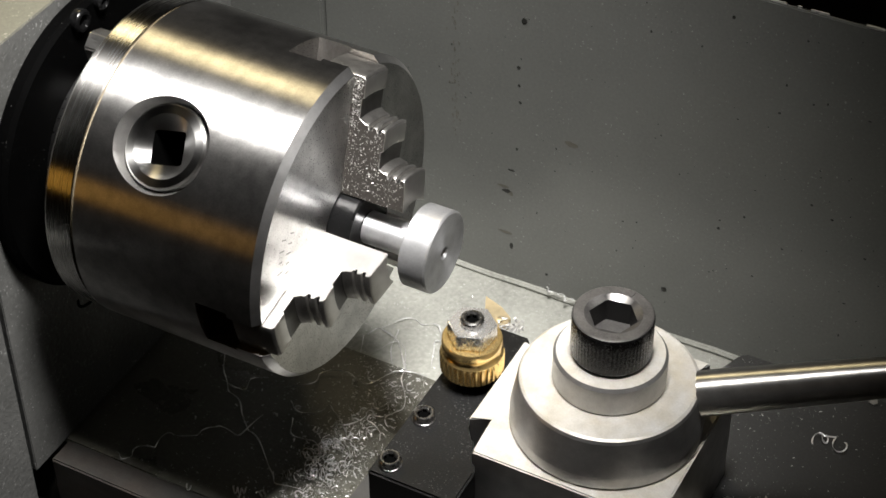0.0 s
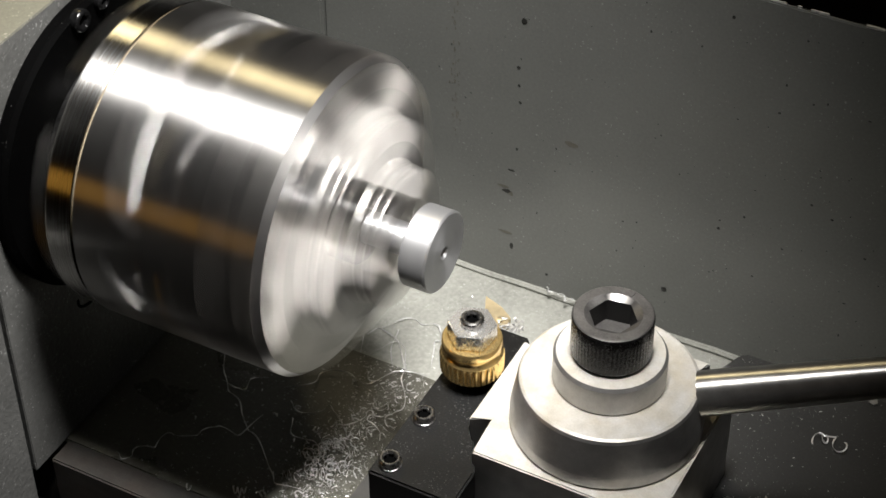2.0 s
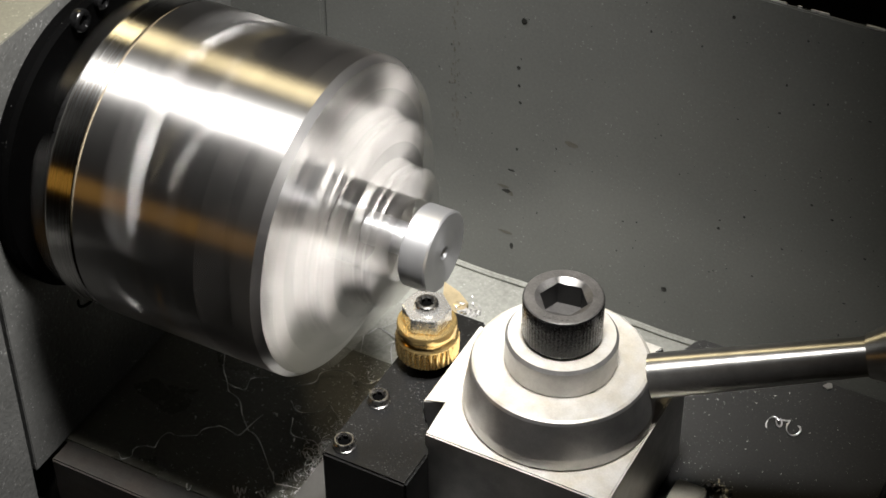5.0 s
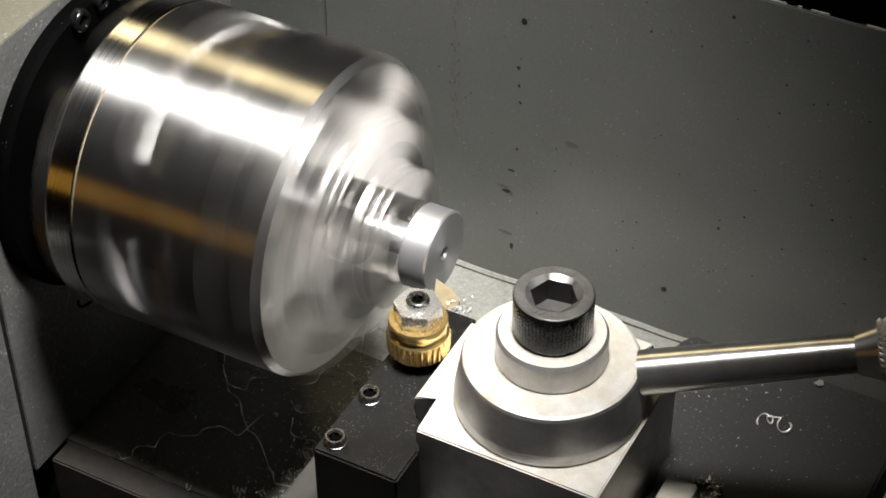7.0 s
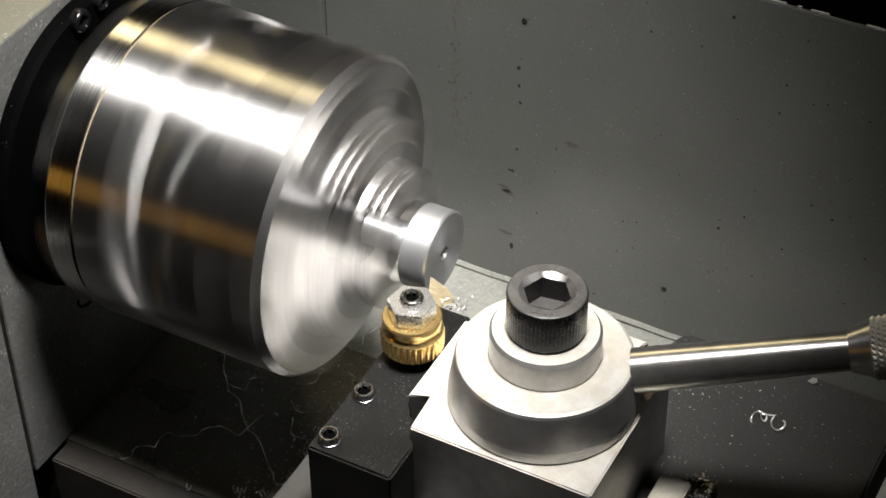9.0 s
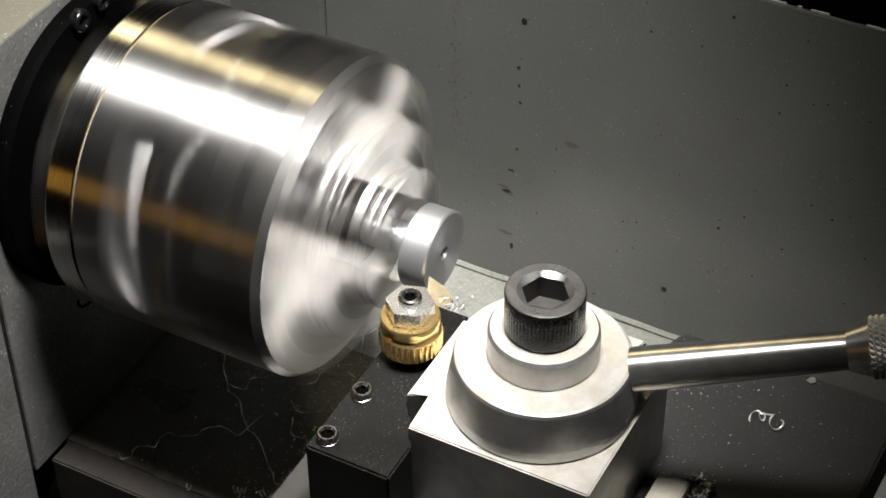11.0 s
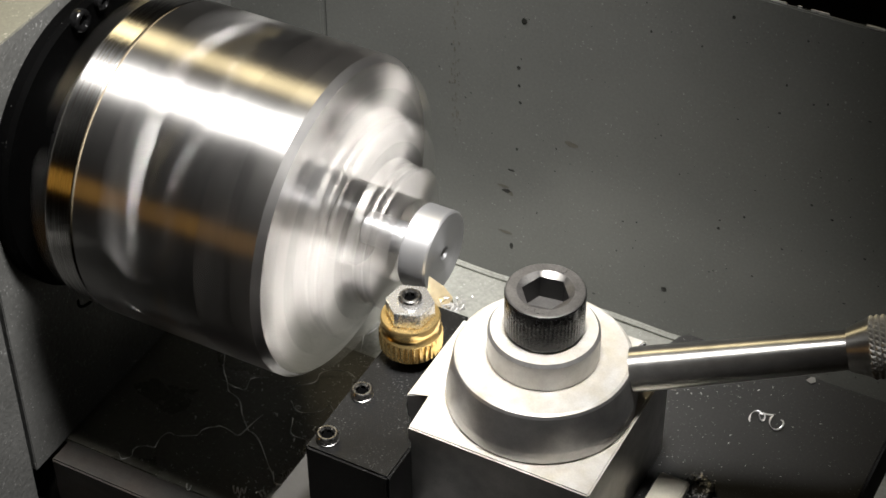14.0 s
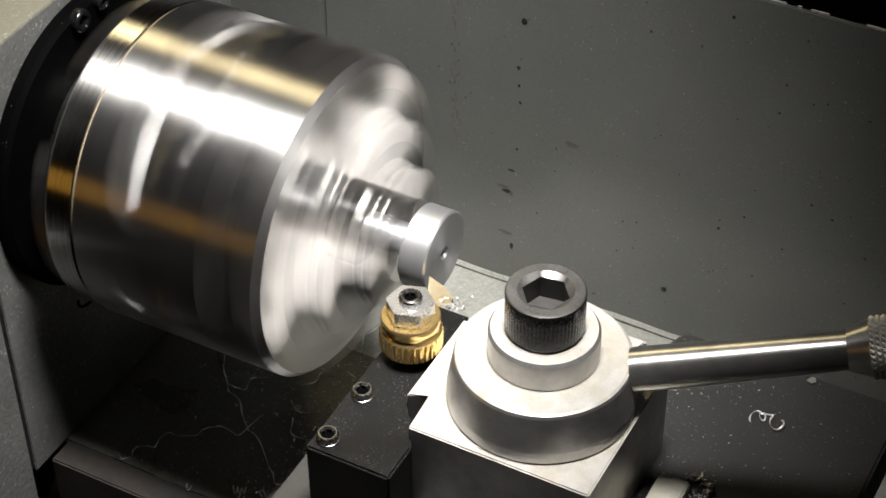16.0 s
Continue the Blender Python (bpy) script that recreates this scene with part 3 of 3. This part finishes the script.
def cutting_tool():
    t = thing("cutting_tool", Matrix.Translation((0.0588, -0.0906, 0.0)), label="carbide insert cutting tool clamped in the holder", category="cutting tool")
    part("shank", box(0.0020, 0.0110, 0.010, 0.0700, -0.0100, -0.0022, 0.0004), BLACK, t)
    bm = prism([(-0.0070, 0.0795), (-0.0022, 0.0690), (0.0046, 0.0672), (0.0034, 0.0745), (-0.0010, 0.0775)], -0.0022, 0.0004, 0.0002)
    part("insert", bm, INSERT, t, "gold coated carbide insert")
    bm = turned([(0.0, 0.0003), (0.0010, 0.0003), (0.0010, 0.0008), (0.0, 0.0010)], 24)
    bm.transform(Matrix.Translation((0.0010, 0.0722, 0)))
    part("insert_screw", bm, INSERT, t)
    bm = bmesh.new()
    rnd = random.Random(21)
    for i in range(70):
        flake(bm, Vector((rnd.gauss(0.0050, 0.0022), rnd.gauss(0.0700, 0.0022), rnd.uniform(0.0003, 0.0012))), Vector((rnd.uniform(-1, 1), rnd.uniform(-1, 1), 1)).normalized(), rnd.uniform(0.0002, 0.0006), rnd)
    tagged(part("clinging_chips", bm, DUST, t, "bright chips clinging behind the insert", smooth=False), kind="stuff")
    return t


def slide():
    s = thing("compound_slide", label="black compound slide plate dusted with metal chips", category="slide")
    part("plate", prism([(0.118, -0.16), (0.1850, -0.16), (0.1850, 0.0205), (0.1820, 0.0220), (0.1200, 0.0220), (0.1180, 0.0205), (0.1150, 0.0120), (0.1150, -0.030), (0.118, -0.032)], -0.040, -0.020, 0.0008), PLATE, s)
    part("slide_top", box(0.048, 0.116, -0.16, -0.02, -0.040, -0.0150, 0.0008), CAST, s, "bare grey cast top of the slide")
    part("stop_block", box(0.1355, 0.1440, -0.075, -0.0360, -0.0200, -0.0150, 0.0006), CREAM, s, "pale metal block")
    bm = socket_head(0.0047, -0.021, -0.0175, 0.005, 0.002, 48)
    bm.transform(Matrix.Translation((0.1455, -0.0345, 0)))
    part("clamp_screw", bm, SCREW, s, "oily socket screw packed with chips")
    rnd = random.Random(8)
    bm = bmesh.new()
    for i in range(900):
        x = 0.118 + abs(rnd.gauss(0, 0.014 if i % 3 else 0.034))
        y = rnd.uniform(-0.09, 0.020)
        if 0.1165 < x < 0.184:
            flake(bm, Vector((x, y, -0.0199)), Vector((0, 0, 1)), rnd.choice((0.00005, 0.00006, 0.00008, 0.00016)) * rnd.uniform(0.6, 1.2), rnd)
    for i in range(70):
        a, r = rnd.uniform(0, 6.28), 0.0046 * math.sqrt(rnd.random())
        flake(bm, Vector((0.1455 + r * math.cos(a), -0.0345 + r * math.sin(a), -0.0176)), Vector((0, 0, 1)), rnd.uniform(0.0001, 0.0004), rnd)
    tagged(part("chip_dust", bm, DUST, s, smooth=False), kind="stuff")
    bm = prism([(0.1570, 0.0185), (0.1587, 0.0178), (0.1598, 0.0190), (0.1590, 0.0207), (0.1579, 0.0203)], -0.0196, -0.0192, 0.0001)
    part("flat_chip", bm, DUST, s, "pale flat chip lying on the slide", smooth=False)
    return s


def coil(origin, turns, radius, pitch, heading):
    pts = []
    for i in range(int(turns * 14) + 1):
        a = i * 2 * math.pi / 14
        r = radius * (1 + 0.25 * math.sin(i * 0.37))
        pts.append(Vector((pitch * i / 14, r * math.cos(a), r + r * math.sin(a))))
    m = Matrix.Translation(origin) @ Matrix.Rotation(heading, 4, "Z")
    return [m @ p for p in pts]


def plate_curl():
    o = Vector((0.1528, -0.0016, -0.0197))
    pts = []
    turn = Matrix.Rotation(0.5, 4, "Z")
    for cx, cy, r0, r1, a0, a1, n in ((-0.0026, 0.0004, 0.0022, 0.0017, 3.5, 0.6, 14), (-0.0012, 0.0010, 0.0009, 0.0008, 0.9, -4.6, 16), (0.0028, -0.0016, 0.0024, 0.0013, 1.9, 7.0, 22)):
        for i in range(n):
            f = i / (n - 1)
            r, a = r0 + (r1 - r0) * f, a0 + (a1 - a0) * f
            pts.append(turn @ Vector((cx + r * math.cos(a), cy + 1.2 * r * math.sin(a), 0.0004 + 0.0006 * (1 + math.sin(a * 1.3)))))
    ob = part("curled_chip", tube(pts, 0.00026, 6, 0.4, 0.2), SWARF)
    ob.matrix_basis = Matrix.Translation(o)
    return tagged(ob, "bright curled metal chip lying on the black slide", "chip")


def swarf():
    rnd = random.Random(11)
    z = BED_Z + 0.0006

    def strand(keys, wave, label, radius=0.00022, zz=z):
        pts = []
        ends = [keys[0]] + list(keys) + [keys[-1]]
        for p0, p1, p2, p3 in zip(ends, ends[1:], ends[2:], ends[3:]):
            for i in range(9):
                f = i / 9
                x, y = (0.5 * (2 * p1[c] + (p2[c] - p0[c]) * f + (2 * p0[c] - 5 * p1[c] + 4 * p2[c] - p3[c]) * f * f
                               + (3 * p1[c] - p0[c] - 3 * p2[c] + p3[c]) * f ** 3) for c in (0, 1))
                k = len(pts)
                pts.append(Vector((x + wave * math.sin(k * 0.55), y + wave * math.cos(k * 0.55), zz + 0.0010 + 0.0007 * math.sin(k * 0.31))))
        o = pts[0].copy()
        ob = part("swarf_strand", tube([p - o for p in pts], radius * 1.05, 6, 0.4, 0.33), SWARF)
        ob.matrix_basis = Matrix.Translation(o)
        tagged(ob, label, "swarf", "loose swarf on the bed")
    text = "long thin wavy strand of bright swarf on the dark bed"
    strand([(-0.0737, -0.0350), (-0.0688, -0.0361), (-0.0693, -0.0303), (-0.0636, -0.0270), (-0.0638, -0.0188), (-0.0560, -0.0184), (-0.0534, -0.0120), (-0.0499, -0.0087), (-0.0426, -0.0090), (-0.0393, 0.0035)], 0.0006, text)
    strand([(-0.0679, 0.0222), (-0.0616, 0.0133), (-0.0563, 0.0076), (-0.0488, 0.0032), (-0.0421, -0.0041), (-0.0359, -0.0075), (-0.0240, -0.0169), (-0.0190, -0.0219), (-0.0088, -0.0203)], 0.0003, text)
    strand([(-0.0581, 0.0095), (-0.0543, 0.0093), (-0.0515, 0.0115), (-0.0520, 0.0155), (-0.0473, 0.0196)], 0.0002, text)
    strand([(-0.0394, 0.0178), (-0.0322, 0.0230), (-0.0323, 0.0300), (-0.0230, 0.0334), (-0.0163, 0.0324), (-0.0084, 0.0418), (0.0019, 0.0460)], 0.0003, text, 0.00024)
    strand([(-0.0347, 0.0127), (-0.0291, 0.0094), (-0.0228, 0.0141), (-0.0208, 0.0165), (-0.0153, 0.0133), (-0.0112, 0.0114), (-0.0077, 0.0200)], 0.0002, text, 0.00024)
    strand([(-0.0076, 0.0450), (-0.0051, 0.0386), (0.0012, 0.0280), (-0.0021, 0.0215), (-0.0078, 0.0192), (-0.0043, 0.0157), (0.0009, 0.0144)], 0.0004, text, 0.00024)
    strand([(-0.0300, 0.0060), (-0.0250, -0.0010), (-0.0180, 0.0010), (-0.0120, -0.0060)], 0.0004, text)
    tray = "thin bright swarf strand on the pale tray"
    strand([(-0.0381, 0.0675), (-0.0312, 0.0545), (-0.0239, 0.0502), (-0.0188, 0.0522), (-0.0161, 0.0587), (-0.0238, 0.0689), (-0.0343, 0.0741), (-0.0372, 0.0680)], 0.0003, tray, 0.0003, TRAY_Z)
    strand([(-0.0339, 0.0735), (-0.0274, 0.0831), (-0.0211, 0.0833), (-0.0151, 0.0841), (-0.0121, 0.0796), (-0.0123, 0.0749), (-0.0075, 0.0640)], 0.0003, tray, 0.00026, TRAY_Z)
    strand([(-0.0300, 0.0620), (-0.0250, 0.0700), (-0.0190, 0.0660), (-0.0140, 0.0560), (-0.0060, 0.0540)], 0.0005, tray, 0.00024, TRAY_Z)
    strand([(-0.0280, 0.0760), (-0.0240, 0.0640), (-0.0160, 0.0520), (-0.0040, 0.0490)], 0.0004, tray, 0.00024, TRAY_Z)
    strand([(0.0120, 0.1178), (0.0150, 0.1165), (0.0180, 0.1178), (0.0210, 0.1150), (0.0240, 0.1170)], 0.0008, "bright curled swarf against the splash guard", 0.0004, TRAY_Z + 0.004)
    for x, y, turns, r, h in ((-0.0444, -0.0368, 1.2, 0.0009, 0.3), (-0.0362, 0.0046, 1.0, 0.0006, 1.0), (-0.0300, -0.0310, 3.0, 0.0011, 0.5), (-0.0262, -0.0330, 2.6, 0.0012, 0.2),
                              (-0.0305, 0.0105, 0.8, 0.0009, 2.0), (-0.0215, -0.0290, 2.2, 0.0010, 1.2)):
        o = Vector((x, y, z))
        ob = part("curled_chip", tube([p - o for p in coil(o, turns, r, 0.0014, h)], 0.00026), SWARF)
        ob.matrix_basis = Matrix.Translation(o)
        tagged(ob, "small bright curled chip on the dark bed", "chip", "loose chips on the bed")
    # heap of short curls in front of the tool
    bm = bmesh.new()
    for i in range(95):
        if i < 38:
            # springy curls lying together before the tool
            x, y, turns, r, pitch = rnd.gauss(-0.008, 0.0045), rnd.gauss(-0.008, 0.007), rnd.uniform(1.0, 3.2), rnd.uniform(0.0009, 0.0019), rnd.uniform(0.0012, 0.0024)
        else:
            x, y, turns, r, pitch = rnd.gauss(-0.006, 0.006), rnd.gauss(0.010, 0.015), rnd.uniform(0.3, 1.1), rnd.choice((0.0004, 0.0007, 0.0010)), rnd.uniform(0.002, 0.006)
        if y > 0.044 or y < -0.033:
            continue
        pts = coil(Vector((x, y, z + rnd.uniform(0, 0.0015))), turns, r, pitch, rnd.uniform(0, 6.28))
        b2 = tube(pts, rnd.choice((0.00012, 0.00016, 0.00022, 0.00026)), 5, 0.4, 0.3)
        me = bpy.data.meshes.new("curl")
        b2.to_mesh(me)
        b2.free()
        bm.from_mesh(me)
        bpy.data.meshes.remove(me)
    tagged(part("swarf_heap", bm, SWARF), "heap of short bright curled chips on the bed", "swarf", kind="stuff")
    bm = bmesh.new()
    for i in range(3600):
        y = rnd.uniform(-0.034, 0.046)
        x = rnd.gauss(-0.006 - 0.10 * max(0.0, y - 0.02), 0.0085) if i % 5 else rnd.gauss(-0.025, 0.022)
        flake(bm, Vector((x, y, BED_Z + 0.0001)), Vector((0, 0, 1)), 0.00006 + 0.00030 * rnd.random() ** 4, rnd)
    for i in range(170):
        x, y = rnd.uniform(-0.05, 0.06), rnd.uniform(0.048, 0.118)
        flake(bm, Vector((x, y, TRAY_Z + 0.0001)), Vector((0, 0, 1)), rnd.uniform(0.00006, 0.00026), rnd)
    tagged(part("swarf_dust", bm, SWARF, smooth=False), "fine bright metal chips scattered on bed and tray", "swarf", kind="stuff")
    # dried oil spots on the guard
    bm = bmesh.new()
    for x, zz, w, h in ((-0.0005, -0.0022, 0.0011, 0.0014), (-0.0022, -0.022, 0.0008, 0.0009), (-0.0018, -0.0295, 0.0006, 0.0007), (-0.0012, -0.0367, 0.0006, 0.0007), (-0.0021, -0.0576, 0.0005, 0.0007),
                        (-0.0059, -0.0783, 0.0022, 0.0009), (-0.0035, -0.1039, 0.0007, 0.0018), (-0.0042, -0.068, 0.0016, 0.0005), (0.058, -0.100, 0.0011, 0.0012)):
        blob(bm, x, zz, w, h, rnd)
    for i in range(200):
        k = rnd.choice((1, 1, 1.4, 2.2))
        blob(bm, rnd.uniform(-0.06, 0.2), rnd.uniform(-0.118, 0.028), k * rnd.uniform(0.0001, 0.0003), k * rnd.uniform(0.0001, 0.0003), rnd)
    tagged(part("oil_spots", bm, OIL, smooth=False), "dark dried oil spots on the grey guard", "stain", kind="stuff")
    bm = bmesh.new()
    for i in range(60):
        blob(bm, -0.027 + rnd.gauss(0, 0.0011), rnd.uniform(-0.06, 0.012), rnd.uniform(0.0001, 0.0004), rnd.uniform(0.0003, 0.0012), rnd)
    for x, zz, w, h in ((-0.0075, -0.0765, 0.0030, 0.0006), (-0.0042, -0.0790, 0.0012, 0.0012), (0.0190, -0.0480, 0.0030, 0.0012), (-0.0060, -0.0980, 0.0030, 0.0007)):
        blob(bm, x, zz, w, h, rnd)
    tagged(part("oil_stains", bm, STAIN, smooth=False), "faint brown oil stains run down the guard", "stain", kind="stuff")


def blob(bm, x, z, w, h, rnd):
    n = 10
    vs = []
    for i in range(n):
        a = 2 * math.pi * i / n
        k = rnd.uniform(0.75, 1.15)
        vs.append(bm.verts.new((x + w * k * math.cos(a), WALL_Y - 0.00015, z + h * k * math.sin(a))))
    c = bm.verts.new((x, WALL_Y - 0.0003, z))
    for i in range(n):
        bm.faces.new((vs[i], vs[(i + 1) % n], c))


def hanging_chip():
    m = Matrix.Translation((-0.0905, -0.0185, -0.0530))
    pts = [Vector((0.0012 + 0.0001 * i, 0.0050 * math.cos(2.6 + i * 0.22), 0.0028 * math.sin(2.6 + i * 0.22))) for i in range(17)]
    ob = part("curled_chip", tube(pts, 0.0005), CHIP_AND_SHADE)
    ob.matrix_basis = m
    tagged(ob, "dark curled chip caught on the headstock below the chuck", "chip")


def room():
    """Plain walls that close the workshop round the machine."""
    a, b, lo, hi = -1.6, 1.8, -0.95, 1.5
    tagged(part("floor", box(a, b, -1.8, 1.6, lo - 0.05, lo, 0), ROOM), "dark workshop floor", "floor", kind="structure")
    tagged(part("ceiling", box(a, b, -1.8, 1.6, hi, hi + 0.05, 0), CEILING), "tan workshop ceiling", "ceiling", kind="structure")
    tagged(part("wall_far", box(a, b, 1.6, 1.65, lo, hi, 0), ROOM), "dark workshop wall", "wall", kind="structure")
    tagged(part("wall_near", box(a, b, -1.85, -1.8, lo, hi, 0), WOOD), "brown workshop wall", "wall", kind="structure")
    tagged(part("wall_west", box(a - 0.05, a, -1.8, 1.6, lo, hi, 0), ROOM), "dark workshop wall", "wall", kind="structure")
    tagged(part("wall_east", box(b, b + 0.05, -1.8, 1.6, lo, hi, 0), ROOM), "dark workshop wall", "wall", kind="structure")


setting()
bed()
headstock()
CHUCK = chuck()
WORK = workpiece()
RIDERS = [tool_post(), tool_holder(), cutting_tool(), slide(), plate_curl()]
swarf()
hanging_chip()
room()


# ---- what moves ----
# even running: seconds and the chuck's turn past a third of a round
BEATS = [(2.0, 90), (2.5, 74), (3.0, 95), (3.5, 80), (4.0, 80), (6.5, 2), (7.0, 73), (7.5, 8), (8.0, 97), (8.5, 70), (9.0, 10),
         (11.5, 22), (12.0, 104), (12.5, 74), (13.0, 92), (13.5, 86), (14.0, 102), (14.5, 97), (15.0, 100), (15.5, 95), (16.0, 98)]
START = 0.333
# the run up: seconds and the whole turn in degrees
RUN_UP = [(0.7, 122.0), (0.8, 192.0), (0.9, 278.0), (1.0, 386.0), (1.1, 487.0), (1.2, 618.0), (1.3, 745.0), (1.4, 930.0), (1.5, 1155.0),
          (1.6, 1342.0), (1.7, 1562.0), (1.8, 1780.0), (2.0, 2250.0), (2.5, 3434.0)]


def running():
    """Knots of the even running: each beat is reached at about 2400 degrees a second, with a clean jaw up behind."""
    knots = [RUN_UP[-2]]
    for t, third in BEATS[1:]:
        t0, a0 = knots[-1]
        guess = a0 + 2400.0 * (t - t0)
        ways = [third + 120.0 * k for k in range(int(guess / 120) - 4, int(guess / 120) + 5) if k % 3 != 2]
        knots.append((t, min(ways, key=lambda a: abs(a - guess))))
    return knots


def spin(t, knots):
    """The chuck's turn in degrees: at rest, run up, then even."""
    if t <= START:
        return 0.0
    first, turned_so_far = RUN_UP[0]
    if t <= first:
        return turned_so_far * ((t - START) / (first - START)) ** 2
    if t <= 2.0:
        ways = [(START, 0.0)] + RUN_UP
        i = max(k for k in range(1, len(ways) - 2) if ways[k][0] <= t + 1e-9)
        (ta, aa), (tb, ab), (tc, ac), (td, ad) = ways[i - 1:i + 3]
        u, h = (t - tb) / (tc - tb), tc - tb
        vb, vc = h * (ac - aa) / (tc - ta), h * (ad - ab) / (td - tb)
        return ab * (2 * u ** 3 - 3 * u * u + 1) + vb * (u ** 3 - 2 * u * u + u) + ac * (3 * u * u - 2 * u ** 3) + vc * (u ** 3 - u * u)
    for (t0, a0), (t1, a1) in zip(knots, knots[1:]):
        if t <= t1 + 1e-6:
            return a0 + (a1 - a0) * (t - t0) / (t1 - t0)


def motions():
    knots = running()
    turns = [(k / FPS, pose(0, 0, 0, spin(k / FPS, knots))) for k in range(int(SECONDS * FPS) + 1)]
    walk(CHUCK, turns)
    walk(WORK, turns)
    feed = [(0.0, 0.0), (2.0, 0.0), (2.25, -0.0004), (2.5, -0.0014), (3.0, -0.0049), (3.5, -0.0124), (3.75, -0.0130), (4.0, -0.0133), (6.4, -0.0134), (6.7, -0.0146), (7.0, -0.0160),
            (7.5, -0.0177), (8.0, -0.0178), (9.0, -0.0178), (9.5, -0.0179), (11.0, -0.0183), (14.5, -0.0183), (15.0, -0.0182), (15.5, -0.0180), (16.0, -0.0182)]
    for ob in RIDERS:
        home = ob.matrix_basis.copy()
        walk(ob, [(t, Matrix.Translation((dx, 0.0004 if t == 15.5 else 0, 0)) @ home) for t, dx in feed])


motions()
